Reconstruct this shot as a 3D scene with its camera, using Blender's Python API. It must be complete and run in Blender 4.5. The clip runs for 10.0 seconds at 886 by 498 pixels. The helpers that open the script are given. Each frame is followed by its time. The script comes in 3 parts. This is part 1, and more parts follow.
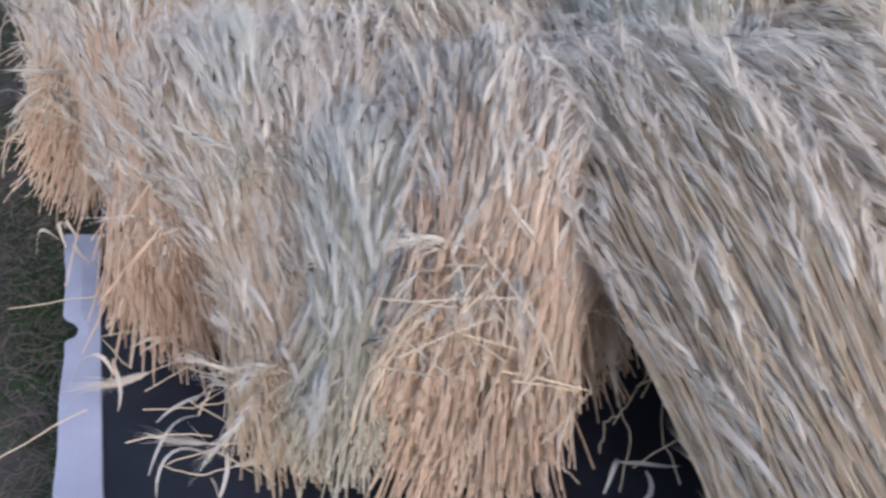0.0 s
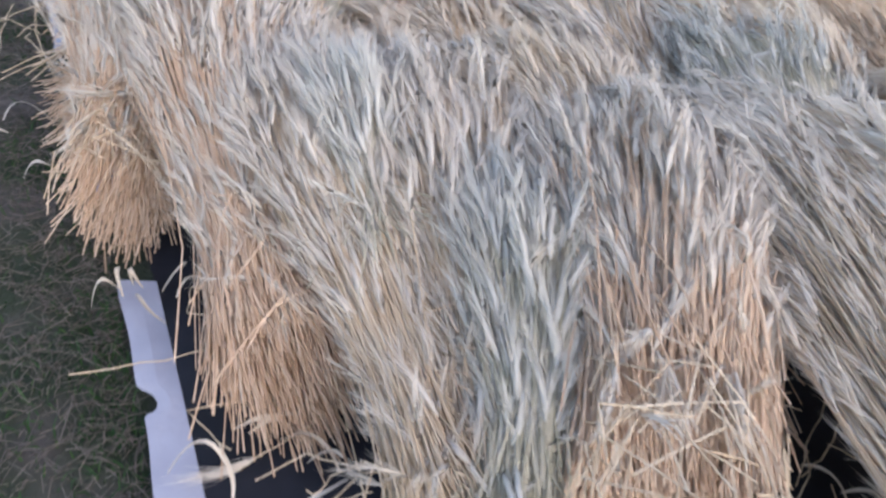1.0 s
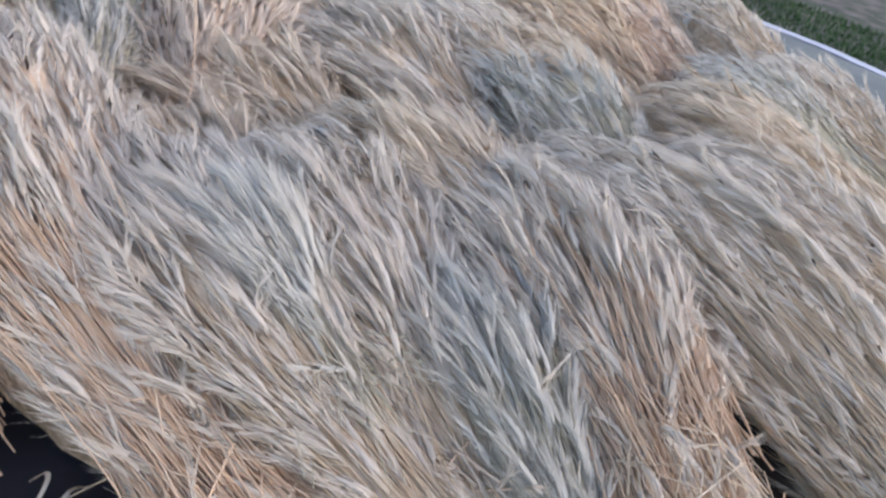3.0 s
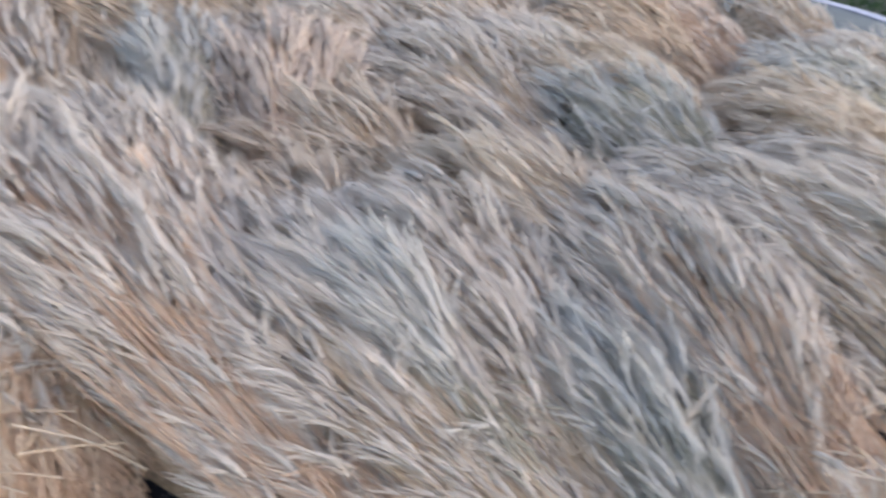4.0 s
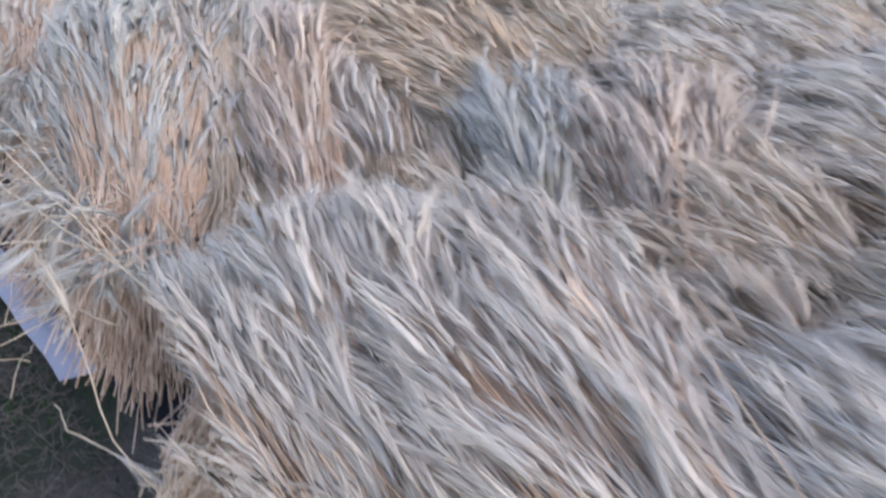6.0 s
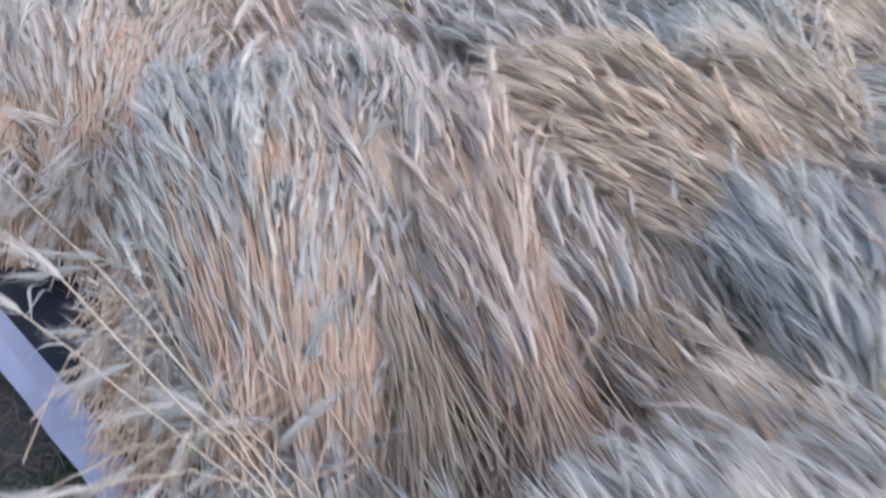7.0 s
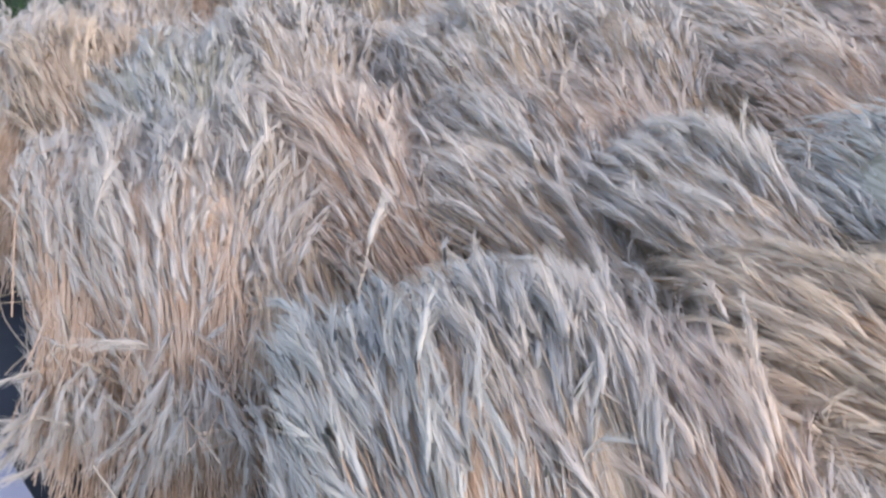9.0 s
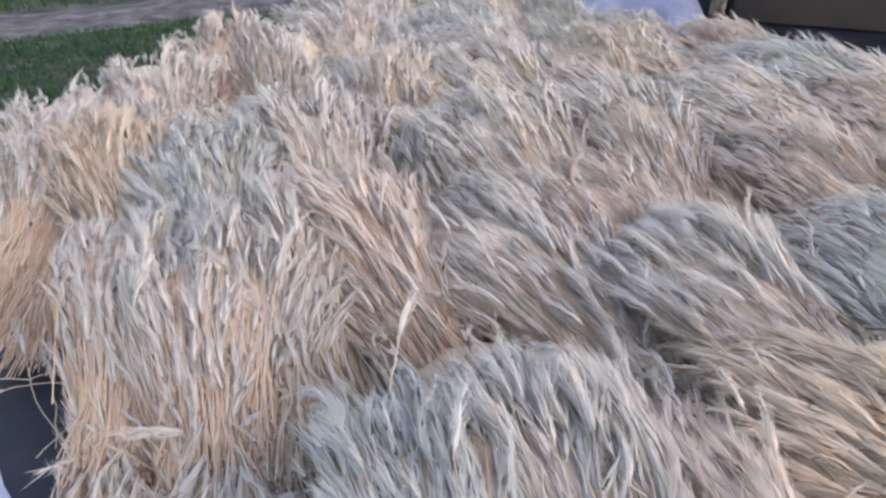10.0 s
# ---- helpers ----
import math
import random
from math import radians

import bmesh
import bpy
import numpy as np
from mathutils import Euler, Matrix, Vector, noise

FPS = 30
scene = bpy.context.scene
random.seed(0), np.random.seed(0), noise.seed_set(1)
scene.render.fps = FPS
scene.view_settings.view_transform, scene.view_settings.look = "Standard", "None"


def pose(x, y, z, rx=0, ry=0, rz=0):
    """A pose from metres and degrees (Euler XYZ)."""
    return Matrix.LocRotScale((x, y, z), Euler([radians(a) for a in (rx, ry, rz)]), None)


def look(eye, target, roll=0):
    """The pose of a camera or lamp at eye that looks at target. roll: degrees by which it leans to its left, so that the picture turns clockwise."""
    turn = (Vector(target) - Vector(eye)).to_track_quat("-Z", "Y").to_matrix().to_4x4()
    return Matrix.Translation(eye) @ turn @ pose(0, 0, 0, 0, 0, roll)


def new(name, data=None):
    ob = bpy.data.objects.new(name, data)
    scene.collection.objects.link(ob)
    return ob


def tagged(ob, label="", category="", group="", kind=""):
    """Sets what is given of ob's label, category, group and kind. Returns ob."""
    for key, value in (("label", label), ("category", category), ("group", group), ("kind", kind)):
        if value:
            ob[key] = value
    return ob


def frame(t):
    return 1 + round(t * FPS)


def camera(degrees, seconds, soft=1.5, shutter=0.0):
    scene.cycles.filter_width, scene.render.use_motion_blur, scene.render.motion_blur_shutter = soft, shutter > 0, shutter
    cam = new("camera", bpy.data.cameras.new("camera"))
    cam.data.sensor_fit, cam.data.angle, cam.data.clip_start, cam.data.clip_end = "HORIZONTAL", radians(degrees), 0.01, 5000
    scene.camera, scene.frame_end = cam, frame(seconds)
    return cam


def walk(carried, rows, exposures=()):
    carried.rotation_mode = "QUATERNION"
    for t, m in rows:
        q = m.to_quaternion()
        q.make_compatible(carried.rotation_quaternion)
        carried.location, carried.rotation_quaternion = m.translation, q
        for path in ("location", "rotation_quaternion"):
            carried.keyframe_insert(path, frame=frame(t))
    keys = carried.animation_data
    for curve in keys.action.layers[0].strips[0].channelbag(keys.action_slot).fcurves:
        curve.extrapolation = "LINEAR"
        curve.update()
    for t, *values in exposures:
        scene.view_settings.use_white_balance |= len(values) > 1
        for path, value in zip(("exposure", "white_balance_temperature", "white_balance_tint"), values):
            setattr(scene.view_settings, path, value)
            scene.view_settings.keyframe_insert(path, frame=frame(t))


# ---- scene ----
cam = camera(69.0, 10.0, soft=2.7, shutter=0.4)
PATH = [
    (0, (0.007, 0.092, 0.917), (0.043, 1.623, -0.37), 1.6),
    (0.5, (-0.165, 0.114, 0.915), (-0.085, 1.644, -0.371), 4.2),
    (1, (-0.335, 0.248, 0.91), (-0.085, 1.78, -0.35), 8.4),
    (1.5, (-0.492, 0.35, 0.927), (0.04, 1.834, -0.304), 14.2),
    (2, (-0.582, 0.483, 0.933), (0.207, 1.874, -0.268), 18.7),
    (2.5, (-0.617, 0.564, 0.948), (0.387, 1.838, -0.222), 20.0),
    (2.7, (-0.647, 0.565, 0.96), (0.442, 1.771, -0.205), 20.4),
    (3.8, (-0.743, 0.667, 1.01), (0.406, 1.794, -0.177), 14.2),
    (4, (-0.772, 0.695, 1.002), (0.295, 1.899, -0.186), 11.2),
    (4.5, (-0.84, 0.754, 0.999), (-0.019, 2.125, -0.203), 4.4),
    (5, (-0.904, 0.84, 1.005), (-0.163, 2.243, -0.213), 2.7),
    (5.2, (-0.916, 0.882, 1.008), (-0.194, 2.288, -0.218), 2.4),
    (6.3, (-0.987, 1.375, 0.921), (-0.377, 2.841, -0.295), 1.1),
    (6.5, (-1.029, 1.493, 0.921), (-0.406, 2.943, -0.307), 1.5),
    (7, (-1.108, 1.746, 0.948), (-0.486, 3.17, -0.311), 1.4),
    (7.5, (-1.12, 1.984, 0.965), (-0.538, 3.389, -0.335), 0.2),
    (8, (-1.14, 2.107, 0.984), (-0.563, 3.498, -0.333), 0.0),
    (8.5, (-1.172, 2.204, 1.043), (-0.601, 3.6, -0.27), -0.6),
    (9, (-1.191, 2.249, 1.097), (-0.589, 3.698, -0.143), -0.6),
    (9.5, (-1.217, 2.257, 1.146), (-0.588, 3.764, -0.009), -0.7),
    (10, (-1.232, 2.25, 1.175), (-0.593, 3.798, 0.081), -1.0),
]
walk(cam, [(t, look(eye, target, roll)) for t, eye, target, roll in PATH], [(0.0, 1.6, 7300, 15), (0.5, 1.75, 7350, 15), (2.0, 1.92, 7500, 14), (2.5, 1.8, 7550, 15), (4.0, 1.72, 7650, 16), (5.2, 1.74, 7350, 16), (6.5, 1.74, 7050, 16), (8.0, 1.76, 7100, 16), (10.0, 1.84, 7550, 17)])

# ---- world and light ----
world = bpy.data.worlds.new("sky")
scene.world = world
world.use_nodes = True
wn, wl = world.node_tree.nodes, world.node_tree.links
sky = wn.new("ShaderNodeTexSky")
sky.sky_type = "NISHITA"
sky.sun_disc = False
SUN_UP, SUN_TURN = 35.0, 141.0
sky.sun_elevation = radians(SUN_UP)
sky.sun_rotation = radians(SUN_TURN)
wl.new(sky.outputs[0], wn["Background"].inputs[0])
wn["Background"].inputs[1].default_value = 0.15
lamp = new("sun", bpy.data.lights.new("sun", "SUN"))
lamp.data.energy = 0.3
lamp.data.angle = radians(110)
lamp.data.color = (1.0, 0.95, 0.9)
to_sun = Vector((math.sin(radians(SUN_TURN)) * math.cos(radians(SUN_UP)), math.cos(radians(SUN_TURN)) * math.cos(radians(SUN_UP)), math.sin(radians(SUN_UP))))
lamp.matrix_world = look(to_sun * 20, (0, 0, 0))

# ---- materials ----


def nodes_of(name):
    m = bpy.data.materials.new(name)
    m.use_nodes = True
    return m, m.node_tree.nodes, m.node_tree.links, m.node_tree.nodes["Principled BSDF"]


def ramp(n, stops):
    r = n.new("ShaderNodeValToRGB")
    while len(r.color_ramp.elements) < len(stops):
        r.color_ramp.elements.new(0.5)
    for e, (p, c) in zip(r.color_ramp.elements, stops):
        e.position, e.color = p, (*c, 1)
    return r


def fibre(name, dark, mid, pale, rough=0.6, scale=26.0, glow=0.2):
    """Dry plant stems: every stem its own shade, blotches along it."""
    m, n, l, b = nodes_of(name)
    g = n.new("ShaderNodeNewGeometry")
    r = ramp(n, [(0.0, dark), (0.45, mid), (1.0, pale)])
    tc = n.new("ShaderNodeTexCoord")
    big = n.new("ShaderNodeTexNoise")
    big.inputs["Scale"].default_value = scale
    big.inputs["Detail"].default_value = 3
    l.new(tc.outputs["Object"], big.inputs["Vector"])
    mix = n.new("ShaderNodeMath")
    mix.operation = "MULTIPLY_ADD"
    mix.inputs[1].default_value = 0.55
    l.new(g.outputs["Random Per Island"], mix.inputs[0])
    sub = n.new("ShaderNodeMath")
    sub.operation = "MULTIPLY_ADD"
    sub.inputs[1].default_value = 1.1
    sub.inputs[2].default_value = -0.3
    l.new(big.outputs["Fac"], sub.inputs[0])
    l.new(sub.outputs[0], mix.inputs[2])
    l.new(mix.outputs[0], r.inputs[0])
    l.new(r.outputs[0], b.inputs["Base Color"])
    b.inputs["Roughness"].default_value = rough
    b.inputs["Specular IOR Level"].default_value = 0.12
    thin = n.new("ShaderNodeBsdfTranslucent")
    warm = n.new("ShaderNodeGamma")
    warm.inputs[1].default_value = 1.25
    l.new(r.outputs[0], warm.inputs[0])
    l.new(warm.outputs[0], thin.inputs[0])
    share = n.new("ShaderNodeMixShader")
    share.inputs[0].default_value = glow
    l.new(b.outputs[0], share.inputs[1])
    l.new(thin.outputs[0], share.inputs[2])
    l.new(share.outputs[0], n["Material Output"].inputs["Surface"])
    return m


STRAW = {
    "gold": fibre("straw_gold", (0.468, 0.36, 0.248), (0.636, 0.509, 0.371), (0.74, 0.63, 0.5)),
    "pale": fibre("straw_pale", (0.474, 0.366, 0.264), (0.636, 0.509, 0.382), (0.74, 0.66, 0.56)),
    "green": fibre("straw_green", (0.344, 0.336, 0.262), (0.498, 0.477, 0.392), (0.65, 0.61, 0.53)),
    "amber": fibre("straw_amber", (0.474, 0.366, 0.268), (0.636, 0.509, 0.392), (0.74, 0.64, 0.52)),
    "peach": fibre("straw_peach", (0.512, 0.36, 0.258), (0.689, 0.509, 0.382), (0.79, 0.67, 0.56)),
}
EAR = {
    "gold": fibre("ear_gold", (0.648, 0.559, 0.465), (0.756, 0.672, 0.578), (0.788, 0.725, 0.651), 0.8, 26.0, 0.5),
    "pale": fibre("ear_pale", (0.643, 0.588, 0.534), (0.745, 0.693, 0.64), (0.772, 0.733, 0.694), 0.8, 26.0, 0.5),
    "green": fibre("ear_green", (0.573, 0.562, 0.524), (0.672, 0.662, 0.63), (0.719, 0.709, 0.69), 0.8, 26.0, 0.5),
    "amber": fibre("ear_amber", (0.654, 0.544, 0.429), (0.766, 0.651, 0.536), (0.798, 0.71, 0.61), 0.8, 26.0, 0.5),
    "peach": fibre("ear_peach", (0.654, 0.559, 0.485), (0.766, 0.672, 0.598), (0.798, 0.731, 0.671), 0.8, 26.0, 0.5),
}


def noisy(name, stops, scale, rough=0.8, bump=0.3, detail=6.0, bump_scale=None):
    m, n, l, b = nodes_of(name)
    tc = n.new("ShaderNodeTexCoord")
    a = n.new("ShaderNodeTexNoise")
    a.inputs["Scale"].default_value = scale
    a.inputs["Detail"].default_value = detail
    l.new(tc.outputs["Object"], a.inputs["Vector"])
    r = ramp(n, stops)
    l.new(a.outputs["Fac"], r.inputs[0])
    l.new(r.outputs[0], b.inputs["Base Color"])
    f = n.new("ShaderNodeTexNoise")
    f.inputs["Scale"].default_value = bump_scale or scale * 8
    f.inputs["Detail"].default_value = 4
    l.new(tc.outputs["Object"], f.inputs["Vector"])
    bp = n.new("ShaderNodeBump")
    bp.inputs["Strength"].default_value = bump
    bp.inputs["Distance"].default_value = 0.01
    l.new(f.outputs["Fac"], bp.inputs["Height"])
    l.new(bp.outputs[0], b.inputs["Normal"])
    b.inputs["Roughness"].default_value = rough
    return m


GROUND = noisy("grassy_soil", [(0.3, (0.010, 0.020, 0.010)), (0.44, (0.022, 0.032, 0.018)), (0.54, (0.060, 0.053, 0.049)), (0.72, (0.105, 0.093, 0.088))], 3.4, 0.95, 0.9, 8, 70)
PATH_DIRT = noisy("path_dirt", [(0.32, (0.035, 0.030, 0.030)), (0.5, (0.085, 0.074, 0.073)), (0.72, (0.17, 0.15, 0.147))], 7.0, 0.95, 1.0, 10, 60)
FILM = noisy("black_film", [(0.35, (0.008, 0.009, 0.013)), (0.7, (0.02, 0.022, 0.032))], 5.0, 0.42, 0.12, 4, 30)
FILM.node_tree.nodes["Principled BSDF"].inputs["Specular IOR Level"].default_value = 0.2
WHITE = noisy("white_film", [(0.3, (0.25, 0.26, 0.33)), (0.7, (0.35, 0.36, 0.45))], 7.0, 0.5, 0.15, 5, 50)
BLUE_FILM = noisy("blue_film", [(0.3, (0.13, 0.15, 0.24)), (0.7, (0.22, 0.25, 0.36))], 4.0, 0.45, 0.2, 5, 30)
BARK = noisy("post_bark", [(0.35, (0.06, 0.045, 0.035)), (0.65, (0.22, 0.17, 0.14))], 18.0, 0.9, 1.0, 6, 45)
PANEL = noisy("brown_board", [(0.35, (0.017, 0.013, 0.012)), (0.7, (0.040, 0.026, 0.019))], 2.0, 0.6, 0.2, 6, 30)
DARK = noisy("dark_plank", [(0.35, (0.012, 0.013, 0.018)), (0.7, (0.03, 0.03, 0.036))], 4.0, 0.7, 0.3, 6, 40)
BLADE = fibre("grass_blade", (0.012, 0.034, 0.014), (0.030, 0.078, 0.030), (0.07, 0.125, 0.052), 0.6, 3.0)
LITTER = fibre("dry_litter", (0.06, 0.053, 0.049), (0.13, 0.115, 0.106), (0.22, 0.195, 0.18), 0.8, 3.0)

# ---- mesh helpers ----


def mesh_from(name, verts, faces, material, smooth=True, tris=None):
    """One mesh from vertices and quads, and triangles if any."""
    me = bpy.data.meshes.new(name)
    verts, faces = np.asarray(verts, np.float32), np.asarray(faces, np.int32)
    loops, starts = faces.ravel(), np.arange(len(faces), dtype=np.int32) * faces.shape[1]
    if tris is not None:
        starts = np.concatenate([starts, loops.size + np.arange(len(tris), dtype=np.int32) * 3])
        loops = np.concatenate([loops, np.asarray(tris, np.int32).ravel()])
    me.vertices.add(len(verts))
    me.vertices.foreach_set("co", verts.ravel())
    me.loops.add(loops.size)
    me.loops.foreach_set("vertex_index", loops)
    me.polygons.add(len(starts))
    me.polygons.foreach_set("loop_start", starts)
    me.polygons.foreach_set("use_smooth", np.full(len(starts), smooth))
    me.update(calc_edges=True)
    me.materials.append(material)
    return me


def unit(v):
    return v / np.maximum(np.linalg.norm(v, axis=-1, keepdims=True), 1e-9)


def tubes(pts, rad, sides):
    """Tubes along pts (M, K, 3) with radii (M, K): vertices and quads."""
    m, k, _ = pts.shape
    t = unit(np.gradient(pts, axis=1))
    ref = np.where(np.abs(t[:, :1, 2:3]) > 0.9, np.array([1.0, 0, 0]), np.array([0, 0, 1.0]))
    a = unit(np.cross(t, ref))
    b = np.cross(t, a)
    ang = np.arange(sides) * 2 * math.pi / sides
    ring = a[:, :, None] * np.cos(ang)[None, None, :, None] + b[:, :, None] * np.sin(ang)[None, None, :, None]
    v = pts[:, :, None] + ring * rad[:, :, None, None]
    base = (np.arange(m) * k * sides)[:, None, None] + (np.arange(k - 1) * sides)[None, :, None]
    j, jn = np.arange(sides), (np.arange(sides) + 1) % sides
    q = np.stack([base + j, base + jn, base + sides + jn, base + sides + j], -1)
    return v.reshape(-1, 3), q.reshape(-1, 4)


def ear_lots(rng, root, way, bend, length, awns, width=0.0045, k=5, sides=4, awn=0.0012):
    """Bristly ears: a tapered body and a brush of awns that grow from its vertices, curving from way towards bend.
    Gives vertices, quads and triangles."""
    m = len(root)
    f = np.linspace(0, 1, k)
    way, bend = unit(way), unit(bend)
    d = unit(way[:, None] * (1 - f)[None, :, None] + bend[:, None] * f[None, :, None])
    step = (length / (k - 1))[:, None, None] * d
    pts = root[:, None] + np.concatenate([np.zeros((m, 1, 3)), np.cumsum(step[:, :-1], 1)], 1)
    prof = np.interp(f, [0, 0.2, 0.55, 0.85, 1], [0.25, 1.0, 1.1, 0.7, 0.25])
    w = width * rng.uniform(0.8, 1.25, m)
    v, q = tubes(pts, prof[None] * w[:, None], sides)
    pick = rng.integers(0, k, (m, awns))
    rows = np.arange(m)[:, None]
    anchor = (rows * k + pick) * sides + rng.integers(0, sides, (m, awns))
    start = v[anchor]
    dirs = unit(d[rows, pick] * 0.5 + bend[:, None] * 0.5 + rng.normal(0, 0.15, (m, awns, 3)))
    la = (length[:, None] * rng.uniform(0.5, 1.05, (m, awns)))[..., None]
    end = start + dirs * la + np.array([0, 0, -1.0]) * la * rng.uniform(0.0, 0.10, (m, awns, 1))
    a = unit(np.cross(dirs, rng.normal(0, 1, (m, awns, 3)))) * awn * 1.7
    fresh = np.stack([start + a, end], 2).reshape(-1, 3)
    o = (len(v) + np.arange(m * awns) * 2)
    c = anchor.ravel()
    t = np.stack([c, o, o + 1], -1)
    return np.concatenate([v, fresh]), q, t


def part(name, me, parent, label="", kind=""):
    ob = new(name, me)
    ob.parent = parent
    return tagged(ob, label=label, kind=kind)


EAR_MESHES = {}
for tint, mat in EAR.items():
    EAR_MESHES[tint] = []
    for k in range(6):
        erng = np.random.default_rng(40 + k)
        ev, eq, et = ear_lots(erng, np.zeros((1, 3)), np.array([[0, 1.0, 0.25]]), np.array([[erng.normal(0, 0.12), 1.0, -0.25]]), np.array([0.068 + 0.003 * k]), 46, 0.0040, 6, 5, 0.0010)
        EAR_MESHES[tint].append(mesh_from("ear", ev, eq, mat, True, et))

LABELS = {
    "gold": "golden dry barley sheaf with bristly ears lying in the heap",
    "pale": "pale cream barley sheaf with drooping bristly ears in the heap",
    "amber": "amber-yellow dry barley sheaf with bristly ears in the heap",
    "green": "grey-green half-ripe barley sheaf with silvery ears in the heap",
    "peach": "peach-coloured dry barley sheaf with bare cut straw ends",
}


def smooth01(a, b, x):
    f = np.clip((x - a) / (b - a), 0, 1)
    return f * f * (3 - 2 * f)


def sheaf(seed, butt, tip, rb, rc, n, tint, z0=0.10, z1=0.36, hump=0.04, ear_from=0.25, curl=0.20, fine=True, bow=0.0, full=False, sticks=0, bare="", skirt=True, singles=0):
    """A sheaf of cut grain lying from its butt (cut ends) to its tip (ears). butt, tip: plan x, y; z0, z1: height of its axis there.
    full: every straw reaches the butt; bare: the straws' tint where it differs from the ears'."""
    rng = np.random.default_rng(seed)
    holder = tagged(new("barley_sheaf"), label=LABELS[bare or tint] if full else LABELS[tint], category="sheaf", group="sheaves in the heap")
    p0, p1 = np.array([*butt, z0]), np.array([*tip, z1])
    flat = unit(np.array([p1[0] - p0[0], p1[1] - p0[1], 0.0]))
    side, up = np.array([flat[1], -flat[0], 0.0]), np.array([0, 0, 1.0])
    ph = rng.uniform(0, 6.28, 6)

    def axis(s):
        z = z0 + (z1 - z0) * smooth01(0.0, 0.8, s) + hump * np.sin(np.pi * np.clip(s, 0, 1)) - 0.6 * np.clip(s - 0.88, 0, None) ** 1.3
        c = p0[None] * (1 - s)[:, None] + p1[None] * s[:, None]
        c[:, 2] = z
        return c + side[None] * (bow * np.sin(np.pi * s))[:, None]

    def half(s):
        return rb * (1.10 - 0.28 * smooth01(0.0, 0.2, s)) + (rc - 0.82 * rb) * smooth01(0.16, 0.7, s)

    def tall(s):
        return rb * (1.0 - 0.22 * smooth01(0, 0.25, s)) * (1 - smooth01(0.3, 1.0, s)) + 0.34 * rc * smooth01(0.3, 1.0, s)

    k = 4 if fine else 2
    slant = 1.8 * rb / np.linalg.norm(p1 - p0)
    ang = np.where(rng.random(n) < (0.7 if full else 0.88), rng.uniform(-0.3, math.pi + 0.3, n), rng.uniform(0, 2 * math.pi, n))
    rho = rng.random(n) ** 0.30
    u, v = rho * np.cos(ang), rho * np.sin(ang)
    clumps = rng.uniform(-1, 1, 18 if fine else 10)
    mine = clumps[np.argmin(np.abs(u[:, None] - clumps[None] + rng.normal(0, 0.09, (n, len(clumps)))), 1)]
    s_end = ear_from + (0.95 - ear_from) * rng.random(n) ** (1.15 if full else 1.0)
    s_end = s_end * (1 - 0.16 * u * u + rng.normal(0, 0.03, n) + 0.05 * np.sin(6 * u + ph[3]))
    s_start = np.clip(rng.normal(0, 0.024, n), -0.06, 0.06)
    if full:
        s_start = s_start + slant * (0.5 + 0.5 * v)
    else:
        short = rng.random(n) < (0.5 if fine else 1.0)
        s_start = np.where(short, np.maximum(s_end - rng.uniform(0.12, 0.4, n), s_start), s_start)
    f = np.linspace(0, 1, k)
    s = s_start[:, None] + (s_end - s_start)[:, None] * f[None]
    sf = s.ravel()
    pull = 0.22 * smooth01(0.25, 0.95, s)
    uu = u[:, None] * (1 - pull) + mine[:, None] * pull
    uu = uu + (0.11 * np.sin(5.0 * uu + ph[0] + 3.0 * s) + 0.07 * np.sin(11.0 * uu + ph[1] - 5.0 * s)) * smooth01(0.15, 0.8, s)
    uu = uu + rng.normal(0, 0.21, (n, 1)) * s + rng.normal(0, 0.05, (n, 1)) * np.sin(4 * s + ph[4])
    crest = 0.20 * np.cos(8.0 * uu + ph[2] + 1.5 * s) * smooth01(0.3, 0.8, s) + 0.13 * np.sin(9.0 * s + 3 * uu + ph[3])
    pts = axis(sf) + side[None] * (uu.ravel() * half(sf))[:, None]
    vv = (v[:, None] + crest).ravel()
    pts = pts + up[None] * (vv * tall(sf) * np.sqrt(np.clip(1.15 - 0.75 * np.clip(uu.ravel(), -1.1, 1.1) ** 2, 0.05, 2)))[:, None]
    pts = pts.reshape(n, k, 3)
    pts += rng.normal(0, 0.0022, pts.shape)
    pts += rng.normal(0, 0.024, (n, 1, 3)) * (np.clip(0.18 - s, 0, 1) / 0.16)[..., None]
    if fine:
        stray = rng.random(n) < 0.02
        pts[stray] += (rng.normal(0, 0.05, (stray.sum(), 1, 3)) + np.array([0, 0, 0.02])) * (np.abs(f - rng.random((stray.sum(), 1))) ** 1.0)[..., None]
    pts[..., 2] = np.maximum(pts[..., 2], 0.014)
    r = np.tile(np.linspace(0.0013, 0.0008, k), (n, 1)) * rng.uniform(0.75, 1.25, (n, 1)) * (1.0 if fine else 1.4)
    part("straw_bulk", mesh_from("straw_bulk", *tubes(pts, r, 3), STRAW[bare or tint]), holder, kind="stuff")
    if full:
        m = int(620 * rb / 0.1)
        a2, r2 = rng.uniform(0, 2 * math.pi, m), np.sqrt(rng.random(m)) * 1.02
        sb = np.clip(rng.normal(0, 0.02, (m, 1)), -0.05, 0.05) + slant * (0.5 + 0.5 * np.sin(a2) * r2)[:, None] + np.linspace(0, 0.2, 3)[None] * rng.uniform(0.5, 1.2, (m, 1))
        bp = axis(sb.ravel()).reshape(m, 3, 3) + side * (np.cos(a2) * r2)[:, None, None] * half(sb)[..., None] + up * (np.sin(a2) * r2)[:, None, None] * tall(sb)[..., None]
